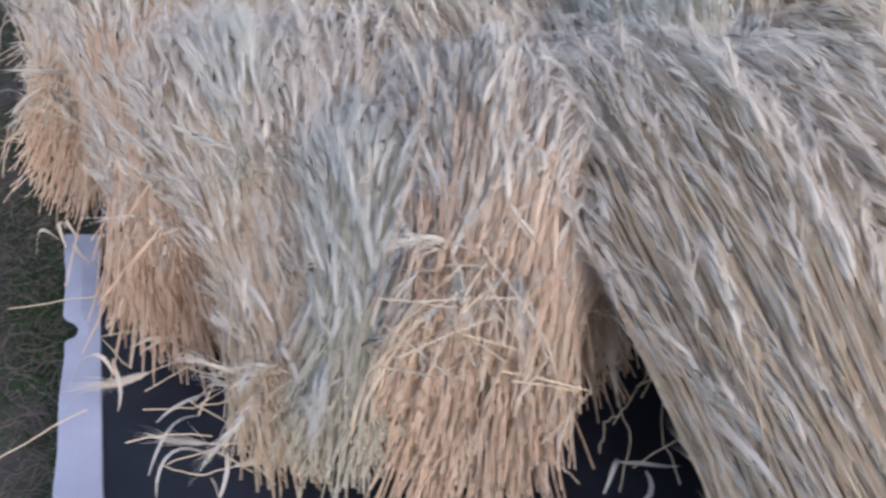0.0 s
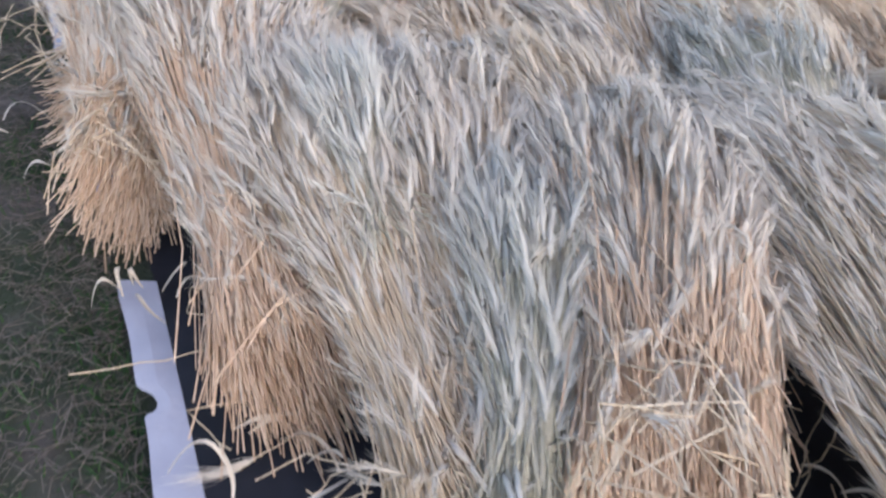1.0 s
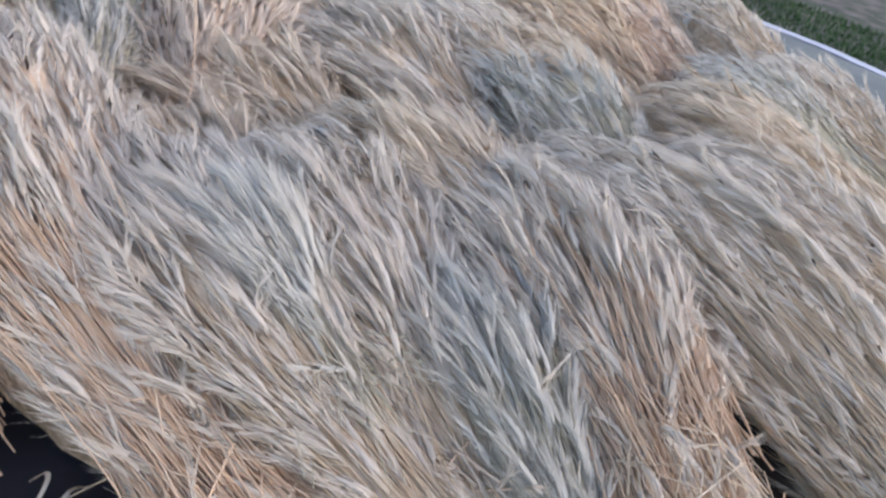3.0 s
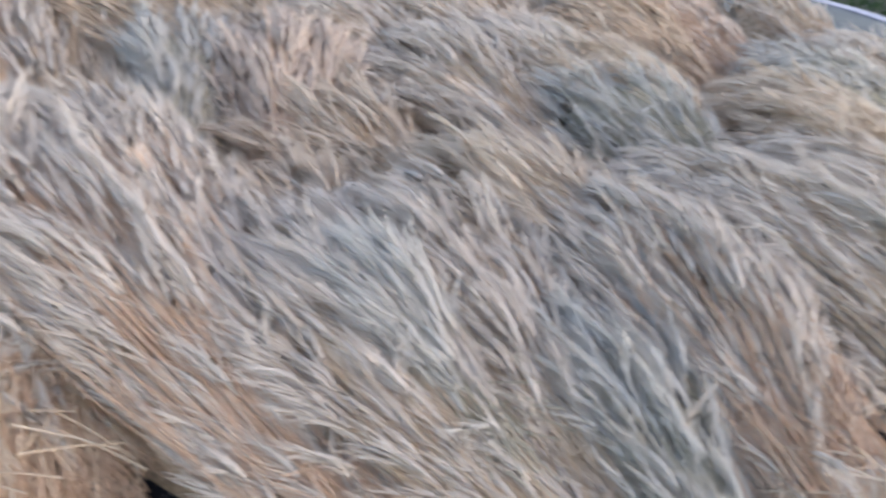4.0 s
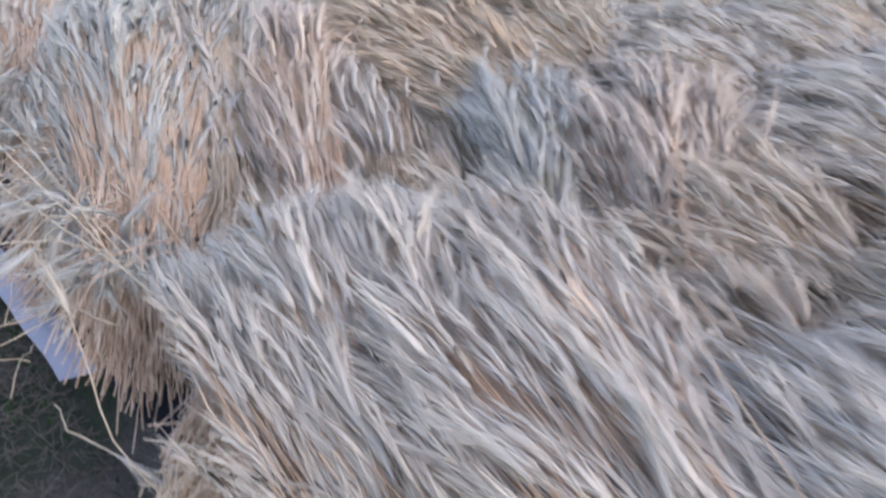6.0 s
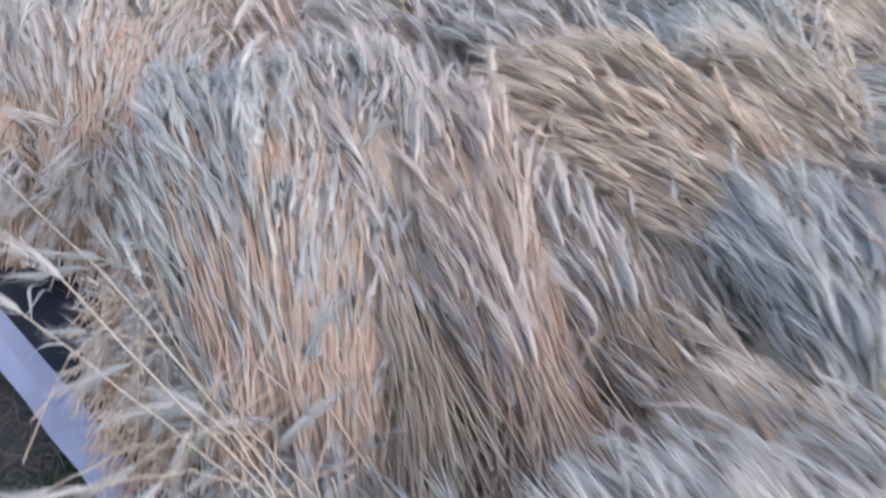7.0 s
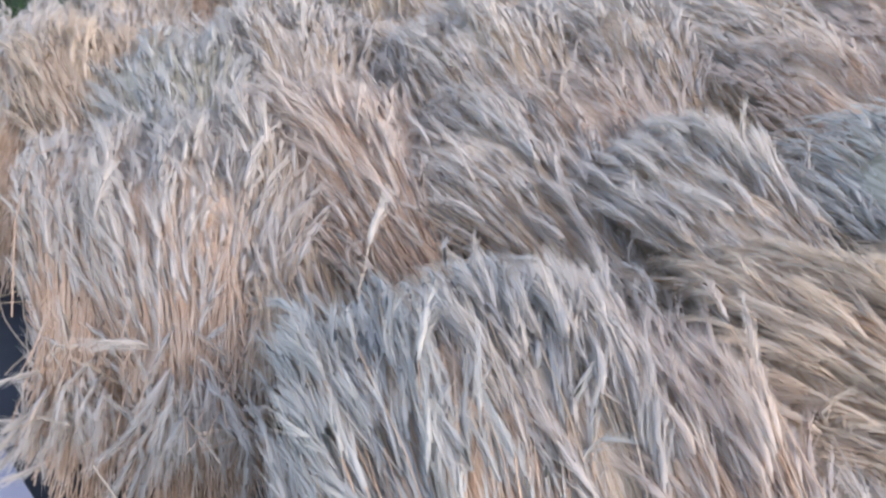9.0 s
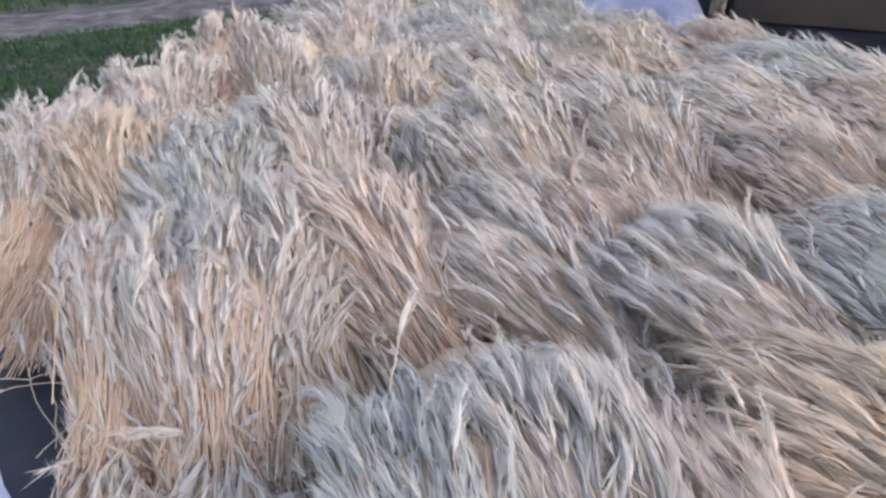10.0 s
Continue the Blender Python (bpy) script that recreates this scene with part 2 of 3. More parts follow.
        bp += rng.normal(0, 0.020, (m, 1, 3)) * np.array([1.0, 0.4, -0.4])[None, :, None] + rng.normal(0, 0.003, bp.shape)
        bp[..., 2] = np.maximum(bp[..., 2], 0.014)
        part("cut_stubble", mesh_from("cut_stubble", *tubes(bp, np.full((m, 3), 0.0014) * rng.uniform(0.8, 1.2, (m, 1)), 3), STRAW[bare or tint]), holder, kind="stuff")
    # ears, along the lie of the straw, nodding over where the sheaf ends
    t = unit(pts[:, -1] - pts[:, -2])
    rand = rng.normal(0, 1, (n, 3))
    over = smooth01(0.74, 0.95, s_end)[:, None]
    wave = np.sin(7.0 * uu[:, -1] + 6.0 * s_end + ph[5])[:, None]
    bend = t + curl * rand + side[None] * wave * 0.20 + np.array([0, 0, -1.0]) * (0.12 + 0.55 * over) + side[None] * (u * 0.2)[:, None]
    back = rng.random(n) < 0.008
    bend[back] = 0.5 * t[back] + rand[back] * 0.4
    way = t + np.array([0, 0, 0.10]) + 0.10 * rand
    le = rng.uniform(0.048, 0.075, n) * (1.0 if fine else 1.1)
    ears = ear_lots(rng, pts[:, -1], way, bend, le, 24, 0.0040, 4, 3, 0.0012) if fine else ear_lots(rng, pts[:, -1], way, bend, le, 11, 0.0052, 3, 3, 0.0020)
    part("ear_mass", mesh_from("ear_mass", ears[0], ears[1], EAR[tint], True, ears[2]), holder, kind="stuff")
    for e in (rng.permutation(np.flatnonzero((v > 0.55) & ~back))[:singles] if singles else ()):
        ob = part("ear", EAR_MESHES[tint][int(rng.integers(0, 6))], holder)
        y_ax = Vector(unit(bend[e] + 0.6 * t[e]))
        x_ax = y_ax.cross(Vector((0, 0, 1))).normalized()
        ob.matrix_basis = Matrix.Translation(Vector(pts[e, -1]) + Vector((0, 0, 0.008))) @ Matrix((x_ax, y_ax, x_ax.cross(y_ax))).transposed().to_4x4() @ Matrix.Rotation(rng.uniform(-0.6, 0.6), 4, "Y")
    # packed inner straw down to the sheet
    ks, ka = 14, 14
    ss = np.linspace(0.06 + (slant if full else 0.0), 0.83, ks)
    aa = np.arange(ka) * 2 * math.pi / ka
    shrink = np.where(np.arange(ks) == ks - 1, 0.4, 0.50 + 0.19 * smooth01(0.2, 0.5, ss))
    ring = axis(ss)[:, None] + side * (np.cos(aa)[None, :] * (half(ss) * shrink)[:, None])[..., None] + up * (np.sin(aa)[None, :] * (tall(ss) * shrink)[:, None])[..., None]
    ring += rng.normal(0, 0.006, ring.shape)
    if skirt:
        low = (np.sin(aa)[None, :] < -0.3) & (ss[:, None] > 0.3)
        ring[..., 2] = np.where(low, 0.02, ring[..., 2])
    ring[..., 2] = np.maximum(ring[..., 2], 0.012)
    i, j = np.meshgrid(np.arange(ks - 1), np.arange(ka), indexing="ij")
    q = np.stack([i * ka + j, i * ka + (j + 1) % ka, (i + 1) * ka + (j + 1) % ka, (i + 1) * ka + j], -1).reshape(-1, 4)
    caps = [[e * ka + a, e * ka + a + 1, e * ka + ka - 2 - a, e * ka + ka - 1 - a] for e in (0, ks - 1) for a in range(ka // 2 - 1)]
    part("packed_core", mesh_from("packed_core", ring.reshape(-1, 3), np.concatenate([q, np.array(caps)]), CORE[bare or tint]), holder)
    if sticks:
        a = rng.uniform(0.25, math.pi - 0.25, sticks)
        sb = rng.uniform(0.04, 0.28, sticks)
        c = axis(sb) + side * (np.cos(a) * half(sb))[:, None] + up * (np.sin(a) * tall(sb) * 1.02 + 0.004)[:, None]
        out = side * np.cos(a)[:, None] + up * np.sin(a)[:, None]
        turn = rng.normal(0, 0.75, sticks)
        d = flat * np.cos(turn)[:, None] + np.cross(out, flat) * np.sin(turn)[:, None] + out * rng.normal(0.05, 0.12, (sticks, 1))
        ln = rng.uniform(0.03, 0.085, (sticks, 1))
        bp = np.stack([c - d * ln, c + out * 0.003, c + d * ln], 1)
        bp[..., 2] = np.maximum(bp[..., 2], 0.016)
        part("crossing_straw", mesh_from("crossing_straw", *tubes(bp, np.full((sticks, 3), 0.0013), 4), STRAW["peach" if seed % 2 else "pale"]), holder, "broken straws lying across the sheaf", "stuff")
    return holder


def core_mat(name, dark, pale):
    m, n, l, b = nodes_of(name)
    tc = n.new("ShaderNodeTexCoord")
    mp = n.new("ShaderNodeMapping")
    mp.inputs["Scale"].default_value = (160, 14, 60)
    a = n.new("ShaderNodeTexNoise")
    a.inputs["Scale"].default_value = 1.0
    a.inputs["Detail"].default_value = 5
    l.new(tc.outputs["Object"], mp.inputs["Vector"])
    l.new(mp.outputs[0], a.inputs["Vector"])
    r = ramp(n, [(0.35, dark), (0.7, pale)])
    l.new(a.outputs["Fac"], r.inputs[0])
    l.new(r.outputs[0], b.inputs["Base Color"])
    bp = n.new("ShaderNodeBump")
    bp.inputs["Strength"].default_value = 1.0
    bp.inputs["Distance"].default_value = 0.006
    l.new(a.outputs["Fac"], bp.inputs["Height"])
    l.new(bp.outputs[0], b.inputs["Normal"])
    b.inputs["Roughness"].default_value = 0.8
    return m


CORE = {
    "gold": core_mat("packed_gold", (0.38, 0.29, 0.2), (0.68, 0.54, 0.4)),
    "pale": core_mat("packed_pale", (0.38, 0.3, 0.22), (0.68, 0.57, 0.46)),
    "green": core_mat("packed_green", (0.3, 0.28, 0.21), (0.58, 0.54, 0.45)),
    "amber": core_mat("packed_amber", (0.38, 0.28, 0.19), (0.68, 0.53, 0.38)),
    "peach": core_mat("packed_peach", (0.38, 0.27, 0.19), (0.7, 0.54, 0.41)),
}

# ---- ground, path ----


def sheet(name, xs, ys, z, material):
    x, y = np.meshgrid(xs, ys)
    v = np.stack([x, y, z(x, y)], -1).reshape(-1, 3)
    nx, ny = len(xs), len(ys)
    i, j = np.meshgrid(np.arange(ny - 1), np.arange(nx - 1), indexing="ij")
    q = np.stack([i * nx + j, i * nx + j + 1, (i + 1) * nx + j + 1, (i + 1) * nx + j], -1).reshape(-1, 4)
    return new(name, mesh_from(name, v, q, material))


def lumps(x, y):
    return 0.012 * np.sin(3.1 * x + 1.3 * y) * np.sin(2.3 * y - 0.7 * x) + 0.006 * np.sin(9 * x + 2) * np.sin(8 * y)


def spread(a, b, far, steps):
    near = np.linspace(a, b, steps)
    out = np.array([1.0, 2.5, 6, 15, 40, 120, far])
    return np.concatenate([a - out[::-1], near, b + out])


tagged(sheet("ground", spread(-6, 9, 600, 120), spread(-2, 12, 600, 110), lambda x, y: -0.03 + lumps(x, y), GROUND), label="dark grassy soil with dry plant litter", category="ground", kind="structure")
px, py = np.linspace(-14, 10, 90), np.linspace(0, 1, 7)
gx, gy = np.meshgrid(px, py)
wy = 7.60 + gy * 0.95 + 0.10 * np.sin(gx * 1.3) * (gy - 0.5)
pv = np.stack([gx, wy, lumps(gx, wy) - 0.03 + 0.006 + 0.012 * np.sin(gy * math.pi)], -1).reshape(-1, 3)
ii, jj = np.meshgrid(np.arange(6), np.arange(89), indexing="ij")
tagged(new("path", mesh_from("path", pv, np.stack([ii * 90 + jj, ii * 90 + jj + 1, (ii + 1) * 90 + jj + 1, (ii + 1) * 90 + jj], -1).reshape(-1, 4), PATH_DIRT)), label="pale trodden dirt path across the grass", category="path", kind="structure")

# ---- tarpaulin ----
EDGE_Y = [-0.6, 0.05, 0.61, 0.92, 1.20, 2.17, 2.53, 2.96, 3.43, 4.40, 5.20, 6.30, 7.0]
EDGE_X = [-0.02, -0.30, -0.555, -0.68, -0.795, -1.27, -1.42, -1.63, -1.84, -2.12, -1.55, -0.60, 0.0]


def edge_x(y):
    return np.interp(y, EDGE_Y, EDGE_X)


def right_x(y):
    return np.interp(y, [-0.6, 1.6, 2.9, 4.5, 5.5, 6.6, 7.0], [4.6, 5.0, 4.8, 4.0, 3.0, 1.95, 1.7])


def film_z(x, y):
    return 0.002 + 0.006 * np.abs(np.sin(4.1 * x + 2.0 * np.sin(2.2 * y))) * np.abs(np.sin(2.7 * y + x)) + 0.003 * np.abs(np.sin(11 * x + 5 * y))


WIDE = 0.07
ty = np.linspace(-0.6, 7.0, 110)
tf = np.linspace(0, 1, 70)
tyy, tff = np.meshgrid(ty, tf, indexing="ij")
left, right = edge_x(tyy) + WIDE - 0.002, right_x(tyy)
txx = left + (right - left) * tff
tarp = tagged(new("tarpaulin"), label="black plastic film sheet with a white folded edge under the sheaves", category="tarpaulin")
tv = np.stack([txx, tyy, film_z(txx, tyy)], -1).reshape(-1, 3)
ii, jj = np.meshgrid(np.arange(109), np.arange(69), indexing="ij")
part("black_sheet", mesh_from("black_sheet", tv, np.stack([ii * 70 + jj, ii * 70 + jj + 1, (ii + 1) * 70 + jj + 1, (ii + 1) * 70 + jj], -1).reshape(-1, 4), FILM), tarp)


def white_strip(name, inner, outer, y0, y1, steps, notch=None):
    ys = np.linspace(y0, y1, steps)
    bm = bmesh.new()
    rows = []
    for y in ys:
        a, b = outer(y), inner(y)
        if notch:
            d = abs(y - notch) / 0.027
            a += 0.026 * math.sqrt(max(0.0, 1 - d * d))
        a += 0.003 * math.sin(9 * y) + 0.002 * math.sin(31 * y)
        rows.append([bm.verts.new((a, y, 0.004)), bm.verts.new((a, y, 0.0105)), bm.verts.new((a * 0.5 + b * 0.5, y, 0.012 + 0.002 * math.sin(14 * y))), bm.verts.new((b, y, 0.0105)), bm.verts.new((b + 0.001, y, 0.004))])
    for r0, r1 in zip(rows, rows[1:]):
        for i in range(4):
            bm.faces.new((r0[i], r0[i + 1], r1[i + 1], r1[i]))
    bmesh.ops.recalc_face_normals(bm, faces=bm.faces)
    me = bpy.data.meshes.new(name)
    bm.to_mesh(me)
    bm.free()
    me.materials.append(WHITE)
    return me


part("white_edge", white_strip("white_edge", lambda y: float(edge_x(y)) + WIDE, lambda y: float(edge_x(y)), -0.6, 1.205, 240, 0.922), tarp, "white folded plastic edge with a small notch")
part("white_edge", white_strip("white_edge", lambda y: float(edge_x(y)) + WIDE, lambda y: float(edge_x(y)), 2.2, 7.0, 110), tarp, "white folded plastic edge")
part("white_edge", white_strip("white_edge", lambda y: float(edge_x(y)) + WIDE, lambda y: float(edge_x(y)), 1.48, 1.76, 30), tarp, "white folded plastic edge")
part("white_edge", white_strip("white_edge", lambda y: float(right_x(y)) + 0.16, lambda y: float(right_x(y)) - 0.01, -0.6, 4.0, 60), tarp, "white folded plastic edge")
fx, fy = np.meshgrid(np.linspace(-1, 1, 60), np.linspace(-1, 1, 34), indexing="ij")
rise = np.clip(1 - fx ** 2, 0, 1) ** 0.6 * np.clip(1 - fy ** 2, 0, 1) ** 0.6
fold = 0.05 * np.abs(np.sin(5.2 * fx + 2.4 * fy + np.sin(3 * fy))) + 0.03 * np.abs(np.sin(9.0 * fy - 4.0 * fx)) + 0.012 * np.sin(21 * fx + 13 * fy)
bunch = np.stack([1.62 + 0.52 * fx + 0.20 * fy + 0.03 * np.sin(6 * fy), 6.10 - 0.40 * fx + 0.22 * fy + 0.03 * np.sin(7 * fx), 0.012 + rise * (0.26 + fold)], -1).reshape(-1, 3)
bi, bj = np.meshgrid(np.arange(59), np.arange(33), indexing="ij")
part("bunched_film", mesh_from("bunched_film", bunch, np.stack([bi * 34 + bj, (bi + 1) * 34 + bj, (bi + 1) * 34 + bj + 1, bi * 34 + bj + 1], -1).reshape(-1, 4), BLUE_FILM), tarp, "bluish grey plastic film bunched up in folds")

# ---- the heap ----
# butt x, y; tip x, y; butt radius; crown radius; straws; tint; z0; z1; options
SHEAVES = [
    ((-0.81, 1.27), (-0.82, 2.00), 0.105, 0.17, 1000, "pale", 0.12, 0.37, {"full": True, "sticks": 45, "bare": "peach", "ear_from": 0.2}),
    ((-0.41, 0.84), (-0.68, 1.98), 0.095, 0.17, 1500, "pale", 0.11, 0.38, {"full": True, "bare": "peach", "bow": -0.06, "ear_from": 0.14, "sticks": 25}),
    ((-0.17, 0.61), (-0.48, 1.62), 0.065, 0.14, 900, "pale", 0.10, 0.34, {"full": True, "ear_from": 0.10, "sticks": 20, "bow": -0.03}),
    ((-0.15, 0.68), (-0.22, 1.54), 0.070, 0.17, 950, "pale", 0.12, 0.34, {"full": True, "ear_from": 0.16, "sticks": 20}),
    ((-0.30, 1.00), (-0.40, 1.38), 0.05, 0.06, 240, "green", 0.26, 0.37, {"ear_from": 0.2, "skirt": False}),
    ((-0.13, 0.58), (-0.06, 1.20), 0.060, 0.11, 560, "green", 0.12, 0.31, {"full": True, "ear_from": 0.15}),
    ((0.04, 0.52), (0.20, 1.40), 0.150, 0.19, 1350, "pale", 0.15, 0.35, {"full": True, "bare": "peach", "sticks": 60, "ear_from": 0.26}),
    ((0.26, 0.75), (0.28, 1.42), 0.065, 0.12, 400, "gold", 0.10, 0.27, {"full": True, "bare": "peach", "sticks": 20}),
    ((0.16, 0.95), (-0.03, 1.64), 0.11, 0.17, 620, "gold", 0.20, 0.34, {"ear_from": 0.15}),
    ((0.56, 0.12), (0.35, 1.42), 0.16, 0.21, 1900, "pale", 0.09, 0.37, {"full": True, "bare": "pale", "ear_from": 0.08, "skirt": False}),
    ((0.98, 0.30), (0.62, 1.36), 0.13, 0.22, 900, "pale", 0.15, 0.38, {"ear_from": 0.1}),
    ((1.30, 0.62), (0.88, 1.60), 0.13, 0.22, 640, "gold", 0.14, 0.38, {}),
    ((1.14, 1.52), (0.98, 2.28), 0.12, 0.20, 520, "amber", 0.18, 0.39, {}),
    ((0.82, 1.28), (0.56, 1.98), 0.12, 0.20, 520, "gold", 0.18, 0.37, {}),
    ((-1.05, 1.66), (-0.84, 2.14), 0.115, 0.11, 420, "pale", 0.11, 0.13, {"full": True, "sticks": 30, "bare": "peach", "ear_from": 0.5, "hump": 0.02}),
    ((-0.48, 1.78), (-0.30, 2.40), 0.06, 0.11, 480, "green", 0.21, 0.36, {"ear_from": 0.15}),
    ((-0.34, 1.68), (-0.06, 2.24), 0.09, 0.15, 620, "peach", 0.20, 0.37, {"ear_from": 0.15}),
    ((-0.26, 1.32), (-0.34, 1.80), 0.10, 0.14, 400, "gold", 0.15, 0.25, {}),
    ((0.00, 1.46), (-0.20, 2.02), 0.10, 0.17, 480, "gold", 0.15, 0.30, {}),
    ((0.36, 1.36), (0.16, 2.12), 0.12, 0.20, 560, "pale", 0.17, 0.36, {}),
    ((0.62, 1.38), (0.40, 2.16), 0.12, 0.20, 520, "pale", 0.17, 0.37, {}),
    ((-1.11, 2.06), (-0.95, 2.98), 0.12, 0.20, 1600, "green", 0.14, 0.40, {"full": True, "bare": "peach", "ear_from": 0.16, "sticks": 30}),
    ((-0.90, 2.12), (-0.82, 2.96), 0.10, 0.17, 760, "pale", 0.16, 0.41, {"ear_from": 0.2}),
    ((-0.80, 2.04), (-0.70, 2.80), 0.08, 0.11, 460, "peach", 0.22, 0.40, {"ear_from": 0.15}),
    ((-0.64, 2.02), (-0.60, 2.70), 0.10, 0.14, 520, "pale", 0.18, 0.34, {}),
    ((-0.20, 1.96), (-0.54, 2.84), 0.12, 0.19, 1000, "amber", 0.23, 0.40, {"ear_from": 0.15}),
    ((0.02, 2.02), (-0.18, 2.76), 0.12, 0.20, 600, "gold", 0.18, 0.38, {}),
    ((-0.28, 2.46), (-0.36, 3.22), 0.12, 0.18, 560, "pale", 0.20, 0.39, {}),
    ((-1.32, 2.42), (-1.02, 2.86), 0.12, 0.16, 520, "pale", 0.11, 0.22, {"full": True, "bare": "peach", "sticks": 20}),
    ((-1.34, 2.92), (-1.20, 3.62), 0.12, 0.19, 1000, "pale", 0.12, 0.36, {"full": True, "bare": "peach", "ear_from": 0.12, "sticks": 25}),
    ((-0.84, 2.94), (-0.98, 3.78), 0.12, 0.17, 760, "peach", 0.18, 0.40, {}),
    ((-1.12, 3.02), (-1.14, 3.72), 0.12, 0.17, 700, "pale", 0.16, 0.38, {"ear_from": 0.12}),
    ((-0.52, 2.72), (-0.66, 3.58), 0.12, 0.20, 720, "pale", 0.17, 0.36, {"ear_from": 0.15}),
    ((-1.78, 3.82), (-1.50, 4.60), 0.10, 0.18, 480, "pale", 0.11, 0.34, {"full": True, "bare": "peach"}),
    ((-1.53, 3.08), (-1.36, 3.84), 0.10, 0.15, 700, "pale", 0.11, 0.34, {"full": True, "bare": "peach", "ear_from": 0.1, "sticks": 20}),
    ((-1.22, 3.46), (-1.22, 4.22), 0.12, 0.20, 520, "green", 0.16, 0.38, {}),
    ((-0.50, 1.98), (-0.46, 2.50), 0.09, 0.13, 360, "gold", 0.15, 0.28, {}),
    ((-1.62, 4.02), (-1.60, 4.80), 0.12, 0.19, 460, "pale", 0.15, 0.36, {}),
    ((-1.34, 4.22), (-1.28, 5.04), 0.12, 0.20, 460, "pale", 0.16, 0.38, {}),
    ((-1.06, 4.66), (-0.98, 5.46), 0.12, 0.20, 420, "peach", 0.16, 0.38, {}),
    ((-1.42, 3.66), (-1.46, 4.42), 0.12, 0.18, 480, "amber", 0.17, 0.38, {}),
]
for i, (b, e, rb, rc, n, tint, z0, z1, more) in enumerate(SHEAVES):
    sheaf(100 + i, b, e, rb, rc, n, tint, z0, z1, singles=40, **more)

fill = random.Random(5)
TINTS = ["pale", "gold", "pale", "peach", "pale", "pale", "green", "pale", "peach"]
count = 0
for row in range(1, 11):
    yb = 0.72 + 0.50 * row
    x = float(np.interp(yb, [1, 2.4, 3.8, 4.4, 4.9, 5.2, 5.6, 5.9], [-0.75, -1.2, -1.50, -1.30, -0.86, -0.55, -0.2, 0.1])) + 0.14
    while x < float(np.interp(yb, [1, 2, 2.6, 3.0, 3.5, 4.2, 5.0, 5.8], [2.0, 2.6, 2.6, 2.0, 1.3, 0.9, 0.7, 0.5])):
        y = yb + fill.uniform(-0.24, 0.24)
        aim = math.radians(90 + 6 + 9 * min(max(x - 0.2, -1.5), 1.5) + fill.uniform(-20, 20))
        long = fill.uniform(0.80, 0.95)
        e = (x + long * math.cos(aim), y + long * math.sin(aim))
        clash = any(math.hypot((b[0] + t[0]) / 2 - (x + e[0]) / 2, (b[1] + t[1]) / 2 - (y + e[1]) / 2) < 0.25 for b, t, *_ in SHEAVES)
        if not clash:
            near = y < 2.0 and x < 1.0
            sheaf(500 + count, (x, y), e, 0.12, fill.uniform(0.20, 0.24), 480 if near else 380, fill.choice(TINTS), 0.13 + 0.02 * (row % 2), fill.uniform(0.34, 0.42) - (0.07 if x > 0.5 and y > 3.3 else 0.0), fine=near)
            count += 1
        x += fill.uniform(0.26, 0.34)

# a lower layer of sheaves under the visible ones
for row in range(9):
    yb = 0.98 + 0.5 * row
    x = float(np.interp(yb, [1, 1.5, 2.4, 3.8, 4.4, 4.9, 5.2, 5.6], [-0.05, -0.55, -0.85, -1.2, -1.05, -0.5, -0.1, 0.3]))
    while x < float(np.interp(yb, [1, 2, 2.6, 3.0, 3.5, 4.2, 5.0], [1.5, 2.1, 2.1, 1.6, 1.0, 0.5, 0.2])):
        a = math.radians(96 + 9 * min(max(x - 0.2, -1.5), 1.5))
        sheaf(900 + count, (x, yb), (x + 0.8 * math.cos(a), yb + 0.8 * math.sin(a)), 0.12, 0.23, 170, "gold", 0.13, 0.25, fine=False)
        count += 1
        x += 0.36

# ---- shed behind the heap ----
shed = tagged(new("shed"), label="dark shed front with brown boards and a rough wooden post", category="shed")


def upright_board(name, a, b, z0, z1, thick, material, label=""):
    """A bevelled upright board between two plan points."""
    bm = bmesh.new()
    bmesh.ops.create_cube(bm, size=1)
    d = Vector((b[0] - a[0], b[1] - a[1], 0))
    bmesh.ops.scale(bm, vec=(d.length, thick, z1 - z0), verts=bm.verts)
    bmesh.ops.bevel(bm, geom=bm.edges[:], offset=0.008, segments=2, affect="EDGES")
    me = bpy.data.meshes.new(name)
    bmesh.ops.transform(bm, matrix=Matrix.Translation(((a[0] + b[0]) / 2, (a[1] + b[1]) / 2, (z0 + z1) / 2)) @ Matrix.Rotation(math.atan2(d.y, d.x), 4, "Z"), verts=bm.verts)
    bm.to_mesh(me)
    bm.free()
    me.materials.append(material)
    return part(name, me, shed, label)


upright_board("back_wall", (2.12, 6.22), (4.10, 4.24), -0.05, 2.2, 0.06, DARK, "dark bluish back wall")
upright_board("board", (2.42, 5.76), (3.10, 5.08), 0.02, 2.0, 0.04, PANEL, "smooth brown board")
upright_board("board", (3.15, 5.03), (3.85, 4.33), 0.02, 2.0, 0.04, DARK, "dark plank")
ring = []
bm = bmesh.new()
for k in range(14):
    z = -0.05 + k * 0.17
    r = 0.045 + 0.006 * math.sin(k * 1.7)
    ring.append([bm.verts.new((2.30 + 0.015 * math.sin(k * 0.9) + (r + 0.008 * math.sin(5 * a + k)) * math.cos(a), 5.78 + (r + 0.008 * math.cos(4 * a + k)) * math.sin(a), z)) for a in [i * math.pi / 6 for i in range(12)]])
for r0, r1 in zip(ring, ring[1:]):
    for i in range(12):
        bm.faces.new((r0[i], r0[(i + 1) % 12], r1[(i + 1) % 12], r1[i]))
bm.faces.new(ring[-1])
me = bpy.data.meshes.new("post")
bm.to_mesh(me)
bm.free()
me.materials.append(BARK)
part("post", me, shed, "rough grey-brown wooden post")

# ---- grass and litter on the ground ----


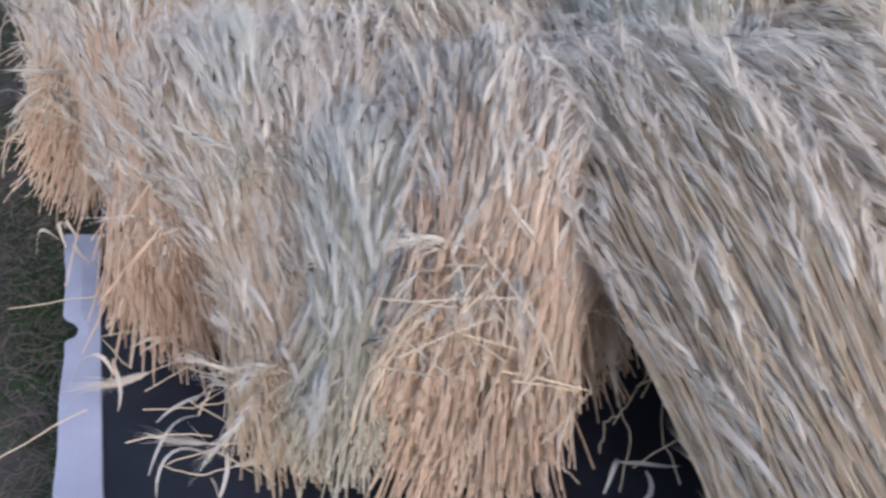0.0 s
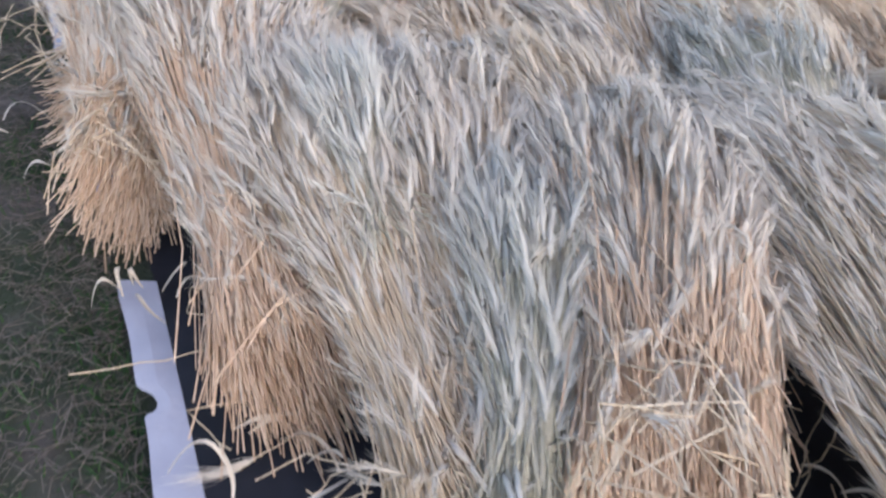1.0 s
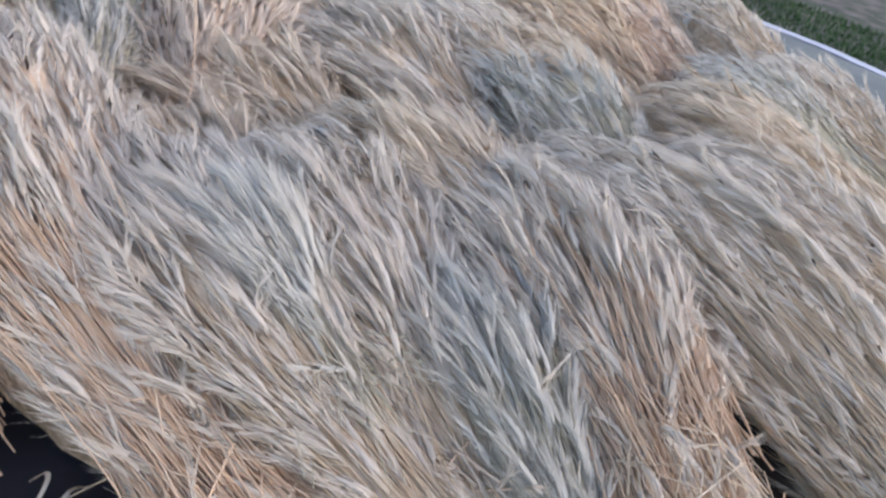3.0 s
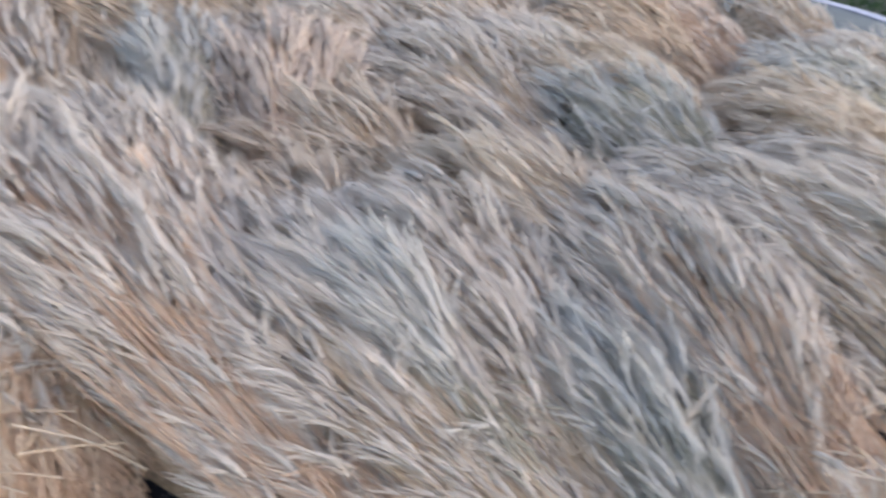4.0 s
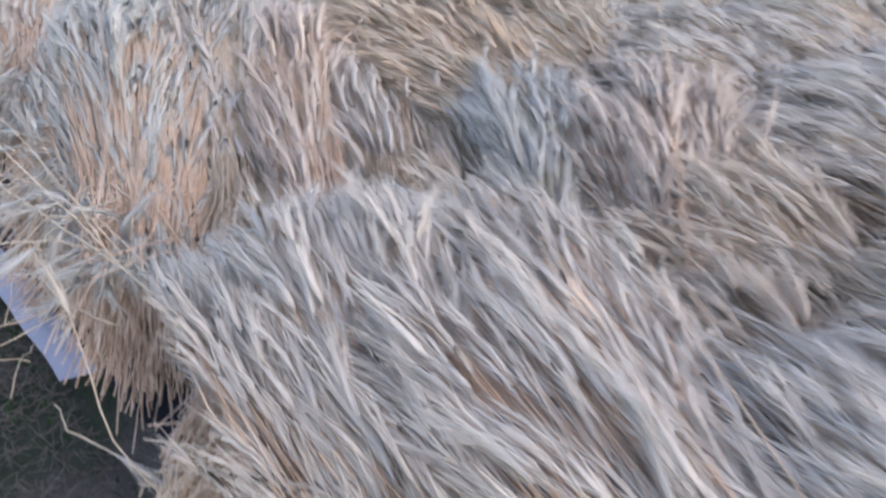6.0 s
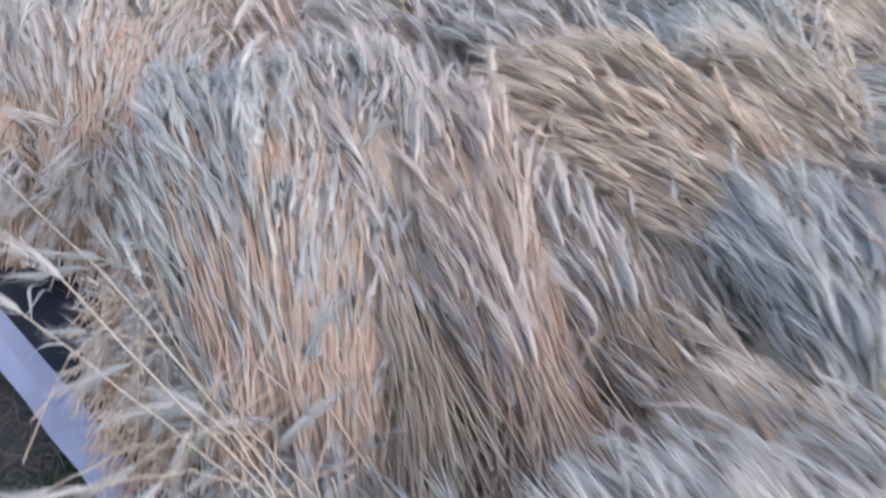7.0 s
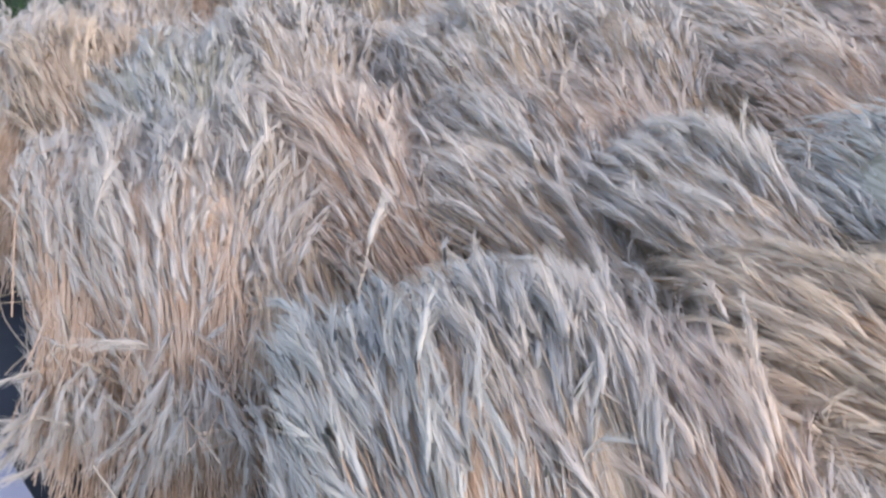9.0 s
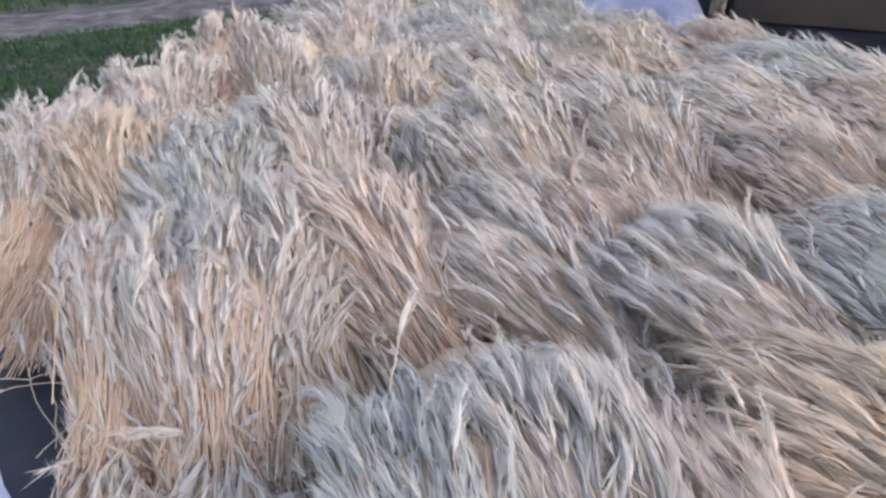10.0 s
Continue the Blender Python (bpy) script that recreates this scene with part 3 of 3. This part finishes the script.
def blades(name, seed, n, where, low, high, wide, material, label, lie=0.35):
    rng = np.random.default_rng(seed)
    x, y = where(rng, n)
    root = np.stack([x, y, -0.035 + lumps(x, y)], -1)
    h = rng.uniform(low, high, (n, 1))
    lean = np.concatenate([rng.normal(0, lie, (n, 2)), np.ones((n, 1))], 1)
    lean = unit(lean) * h
    turn = rng.uniform(0, 6.28, n)
    w = np.stack([np.cos(turn), np.sin(turn), np.zeros(n)], -1) * wide
    droop = np.concatenate([lean[:, :2] * 0.9, -0.25 * h], 1)
    v = np.stack([root - w, root + w, root + lean * 0.6 + w * 0.7, root + lean * 0.6 - w * 0.7, root + lean + droop * 0.5], 1).reshape(-1, 3)
    o = (np.arange(n) * 5)[:, None]
    ob = new(name, mesh_from(name, v, o + np.array([0, 1, 2, 3]), material, True, o + np.array([3, 2, 4])))
    return tagged(ob, label=label, category="grass", kind="stuff")


def left_verge(rng, n):
    y = rng.uniform(-0.1, 4.6, n)
    off = rng.random(n) ** 1.4 * 1.3
    patch = np.sin(5 * (off + y)) * np.sin(4.3 * y - 2 * off) + rng.normal(0, 0.5, n)
    off = np.where(patch > 0.05, off, off + 0.5)
    return edge_x(y) - 0.01 - off, y


def back_lawn(rng, n):
    y = 4.6 + rng.random(n) * 3.1
    x = rng.uniform(-5.5, 1.0, n)
    return np.minimum(x, edge_x(np.minimum(y, 7.0)) - 0.02 - 0.2 * rng.random(n)), y


def behind_path(rng, n):
    return rng.uniform(-7, 3, n), 8.65 + rng.random(n) * 2.5


def right_lawn(rng, n):
    y = rng.uniform(0.5, 6.0, n)
    return right_x(y) + 0.2 + rng.random(n) * 2.2, y


blades("grass", 1, 30000, left_verge, 0.02, 0.05, 0.0019, BLADE, "short dark green grass beside the sheet")
blades("grass", 2, 60000, back_lawn, 0.025, 0.06, 0.004, BLADE, "short mown green grass behind the heap")
blades("grass", 3, 16000, behind_path, 0.05, 0.16, 0.006, BLADE, "longer green grass beyond the path")
blades("grass", 4, 9000, right_lawn, 0.03, 0.09, 0.006, BLADE, "short green grass beyond the sheet")


def litter(name, seed, n, where, label):
    rng = np.random.default_rng(seed)
    x, y = where(rng, n)
    a = rng.uniform(0, 6.28, n)
    h = rng.uniform(0.006, 0.034, n)
    c = np.stack([x, y, lumps(x, y) - 0.018 + rng.random(n) * 0.012], -1)
    d = np.stack([np.cos(a), np.sin(a), rng.normal(0, 0.15, n)], -1) * h[:, None]
    kink = rng.normal(0, 0.008, (n, 3))
    pts = np.stack([c - d, c + kink, c + d], 1)
    return tagged(new(name, mesh_from(name, *tubes(pts, np.full((n, 3), 0.0009), 3), LITTER)), label=label, category="litter", kind="stuff")


litter("dry_litter", 7, 17000, lambda rng, n: (lambda y: (edge_x(y) - 0.01 - rng.random(n) ** 1.3 * 1.2, y))(rng.uniform(-0.1, 4.6, n)), "dry broken stems scattered over the soil")
litter("dry_litter", 8, 5000, lambda rng, n: (rng.uniform(-6, 4, n), 7.8 + rng.random(n) * 0.75), "dry stems scattered on the path")

# ---- loose straws and ears ----


def loose(kind, pts, tint, seed, label):
    rng = np.random.default_rng(seed)
    pts = np.array(pts, float)
    f = np.linspace(0, len(pts) - 1, 4 * (len(pts) - 1) + 1)
    line = np.stack([np.interp(f, np.arange(len(pts)), pts[:, i]) for i in range(3)], -1)
    line[1:-1] += rng.normal(0, 0.0015, (len(line) - 2, 3))
    thing = tagged(new(kind), label=label, category="straw", group="loose straws")
    part("stem", mesh_from("stem", *tubes(line[None], np.full((1, len(line)), 0.0012), 5), STRAW[tint]), thing)
    if kind == "loose_ear":
        t = unit(line[-1] - line[-2])
        ear = ear_lots(rng, line[-1:], t[None], unit(t + rng.normal(0, 0.25, 3))[None], np.array([0.075]), 60, 0.0040, 7, 6, 0.0009)
        part("ear", mesh_from("ear", ear[0], ear[1], EAR[tint], True, ear[2]), thing, "bristly pale ear")


BENT = "thin dry straw with a kink lying loose on the sheet"
NOD = "loose barley stem with a bristly pale ear"
STICK = "long dry barley stem sticking out of the heap with its ear"
loose("loose_ear", [(-0.34, 0.90, 0.05), (-0.43, 0.85, 0.02), (-0.48, 0.81, 0.025)], "pale", 1, NOD)
loose("loose_ear", [(-0.24, 0.66, 0.03), (-0.30, 0.675, 0.02), (-0.34, 0.675, 0.02)], "pale", 2, NOD)
loose("loose_ear", [(-0.40, 0.64, 0.012), (-0.34, 0.62, 0.02), (-0.29, 0.635, 0.02)], "pale", 3, NOD)
loose("loose_straw", [(-0.55, 0.73, 0.03), (-0.68, 0.60, 0.04), (-0.62, 0.52, 0.02)], "pale", 4, BENT)
loose("loose_straw", [(-0.56, 1.03, 0.03), (-0.66, 1.00, 0.02), (-0.80, 0.965, 0.02)], "pale", 5, BENT)
loose("loose_straw", [(-0.52, 1.20, 0.03), (-0.66, 1.19, 0.012), (-0.65, 1.12, 0.012), (-0.53, 1.10, 0.03)], "gold", 6, BENT)
loose("loose_straw", [(-0.45, 0.93, 0.03), (-0.60, 0.90, 0.015), (-0.52, 0.83, 0.015)], "gold", 7, BENT)
loose("loose_straw", [(-0.22, 0.60, 0.03), (-0.31, 0.70, 0.03), (-0.40, 0.76, 0.02)], "gold", 8, BENT)
loose("loose_straw", [(0.04, 0.66, 0.345), (-0.06, 0.69, 0.33), (-0.065, 0.64, 0.33)], "gold", 9, BENT)
loose("loose_ear", [(-1.06, 2.02, 0.30), (-1.19, 2.26, 0.36), (-1.30, 2.46, 0.42)], "pale", 10, STICK)
loose("loose_ear", [(-1.10, 2.10, 0.30), (-1.26, 2.34, 0.33), (-1.37, 2.50, 0.35)], "pale", 11, STICK)
loose("loose_ear", [(-1.10, 2.16, 0.28), (-1.20, 2.22, 0.30), (-1.30, 2.24, 0.30)], "pale", 12, STICK)
loose("loose_ear", [(-1.14, 2.30, 0.20), (-1.28, 2.36, 0.20), (-1.40, 2.38, 0.14)], "pale", 13, STICK)
loose("loose_straw", [(-1.12, 2.06, 0.22), (-1.20, 2.16, 0.20), (-1.42, 2.22, 0.08)], "gold", 14, STICK[:38])
loose("loose_ear", [(-1.02, 1.66, 0.12), (-1.14, 1.84, 0.22), (-1.16, 1.98, 0.33)], "gold", 15, STICK)
loose("loose_straw", [(-0.86, 1.58, 0.16), (-1.00, 1.72, 0.20), (-1.12, 1.80, 0.17)], "gold", 16, BENT)
loose("loose_straw", [(-0.82, 1.42, 0.26), (-0.88, 1.52, 0.28), (-0.78, 1.54, 0.30)], "gold", 17, BENT)
loose("loose_ear", [(-1.62, 3.42, 0.05), (-1.70, 3.58, 0.09), (-1.72, 3.72, 0.13)], "pale", 18, STICK)
loose("loose_ear", [(-1.05, 2.86, 0.40), (-1.04, 2.94, 0.46), (-1.00, 3.00, 0.50)], "pale", 19, STICK)

for k, line in enumerate([
    [(-1.15, 2.28, 0.30), (-1.22, 2.44, 0.29), (-1.25, 2.56, 0.28)],
    [(-1.12, 2.40, 0.30), (-1.20, 2.47, 0.27), (-1.28, 2.53, 0.24)],
    [(-1.15, 2.44, 0.30), (-1.25, 2.50, 0.26), (-1.33, 2.57, 0.23)],
    [(-1.18, 2.52, 0.31), (-1.25, 2.60, 0.31), (-1.29, 2.65, 0.30)],
    [(-1.20, 2.56, 0.30), (-1.30, 2.66, 0.30), (-1.35, 2.70, 0.29)],
    [(-1.11, 2.10, 0.33), (-1.14, 2.19, 0.36), (-1.17, 2.25, 0.35)],
    [(-1.16, 2.58, 0.30), (-1.24, 2.66, 0.28), (-1.33, 2.72, 0.24)],
    [(-1.18, 2.64, 0.29), (-1.30, 2.70, 0.25), (-1.39, 2.76, 0.21)],
]):
    loose("loose_ear", line, "pale" if k % 3 else "green", 30 + k, NOD)
loose("loose_straw", [(-1.10, 2.14, 0.30), (-1.27, 2.52, 0.38), (-1.43, 2.88, 0.35)], "pale", 50, "long pale straw sticking out over the edge")


def leaf_blade(seed, at, heading, long, lift):
    """A dry curled leaf: a ribbon folded along its midrib."""
    rng = np.random.default_rng(seed)
    f = np.linspace(0, 1, 9)
    a = heading + rng.normal(0, 0.9) * f ** 1.5 + 0.25 * np.sin(5 * f + seed)
    step = long / 8
    c = np.stack([at[0] + np.cumsum(np.cos(a)) * step, at[1] + np.cumsum(np.sin(a)) * step, np.maximum(at[2] + lift * np.sin(math.pi * f) - 0.6 * at[2] * f, 0.016)], -1)
    n = np.stack([-np.sin(a), np.cos(a), 0.5 * np.sin(4 * f + seed)], -1)
    w = (0.0036 * np.sin(math.pi * np.clip(f * 0.9 + 0.08, 0, 1)) ** 0.7)[:, None]
    up = np.array([0, 0, 0.0018])
    v = np.concatenate([c - n * w + up, c, c + n * w + up, c - n * w + up * 1.3, c + up * 0.4, c + n * w + up * 1.3])
    q = [[k + r * 9, k + 1 + r * 9, k + 10 + r * 9, k + 9 + r * 9] for r in (0, 1, 3, 4) for k in range(8)]
    ob = new("dry_leaf", mesh_from("dry_leaf", v, np.array(q), EAR["gold" if seed % 3 == 0 else "pale"]))
    tagged(ob, label="dry curled barley leaf fallen beside the sheaves", category="leaf", group="fallen leaves")


drop = random.Random(21)
for k in range(36):
    x, y = [(drop.uniform(-0.54, -0.32), drop.uniform(0.76, 0.86)), (drop.uniform(-0.36, -0.24), drop.uniform(0.60, 0.78)), (drop.uniform(0.20, 0.46), drop.uniform(0.56, 0.80)),
            (drop.uniform(-0.78, -0.62), drop.uniform(1.12, 1.22)), (drop.uniform(-1.24, -1.0), drop.uniform(1.50, 1.72)), (drop.uniform(-1.66, -1.40), drop.uniform(2.36, 3.0))][k % 6]
    leaf_blade(k, (x, y, drop.uniform(0.02, 0.07)), drop.uniform(0, 6.28), drop.uniform(0.05, 0.12), drop.uniform(0.01, 0.05))

over = random.Random(3)
for k in range(18):
    x, y, z = over.uniform(-1.16, -1.06), over.uniform(2.22, 2.62), over.uniform(0.22, 0.33)
    a, ln = math.radians(over.uniform(125, 205)), over.uniform(0.08, 0.16)
    loose("loose_ear", [(x, y, z), (x + ln * 0.55 * math.cos(a), y + ln * 0.55 * math.sin(a), z + 0.01), (x + ln * math.cos(a), y + ln * math.sin(a), z - over.uniform(0.0, 0.05))], "pale" if k % 3 else "green", 400 + k, STICK)
rnd = random.Random(11)
for k in range(46):
    zone = k % 4
    x, y, z = [(rnd.uniform(0.22, 0.48), rnd.uniform(0.58, 0.86), rnd.uniform(0.02, 0.10)), (rnd.uniform(-0.33, -0.22), rnd.uniform(0.60, 0.80), rnd.uniform(0.02, 0.06)),
               (rnd.uniform(-1.72, -1.52), rnd.uniform(3.30, 3.75), rnd.uniform(0.02, 0.12)), (rnd.uniform(-1.36, -1.12), rnd.uniform(2.0, 2.5), rnd.uniform(0.02, 0.16))][zone]
    a, ln = rnd.uniform(0, 6.28), rnd.uniform(0.03, 0.08) if zone == 1 else rnd.uniform(0.04, 0.10)
    b = a + rnd.uniform(-0.7, 0.7)
    p1 = (x + ln * math.cos(a), y + ln * math.sin(a), z + rnd.uniform(-0.01, 0.04))
    p2 = (p1[0] + ln * math.cos(b), p1[1] + ln * math.sin(b), max(0.014, p1[2] + rnd.uniform(-0.05, 0.03)))
    loose("loose_ear" if k % 3 == 0 and zone != 1 else "loose_straw", [(x, y, z), p1, p2], "pale" if k % 2 else "gold", 200 + k, NOD if k % 3 == 0 and zone != 1 else BENT)
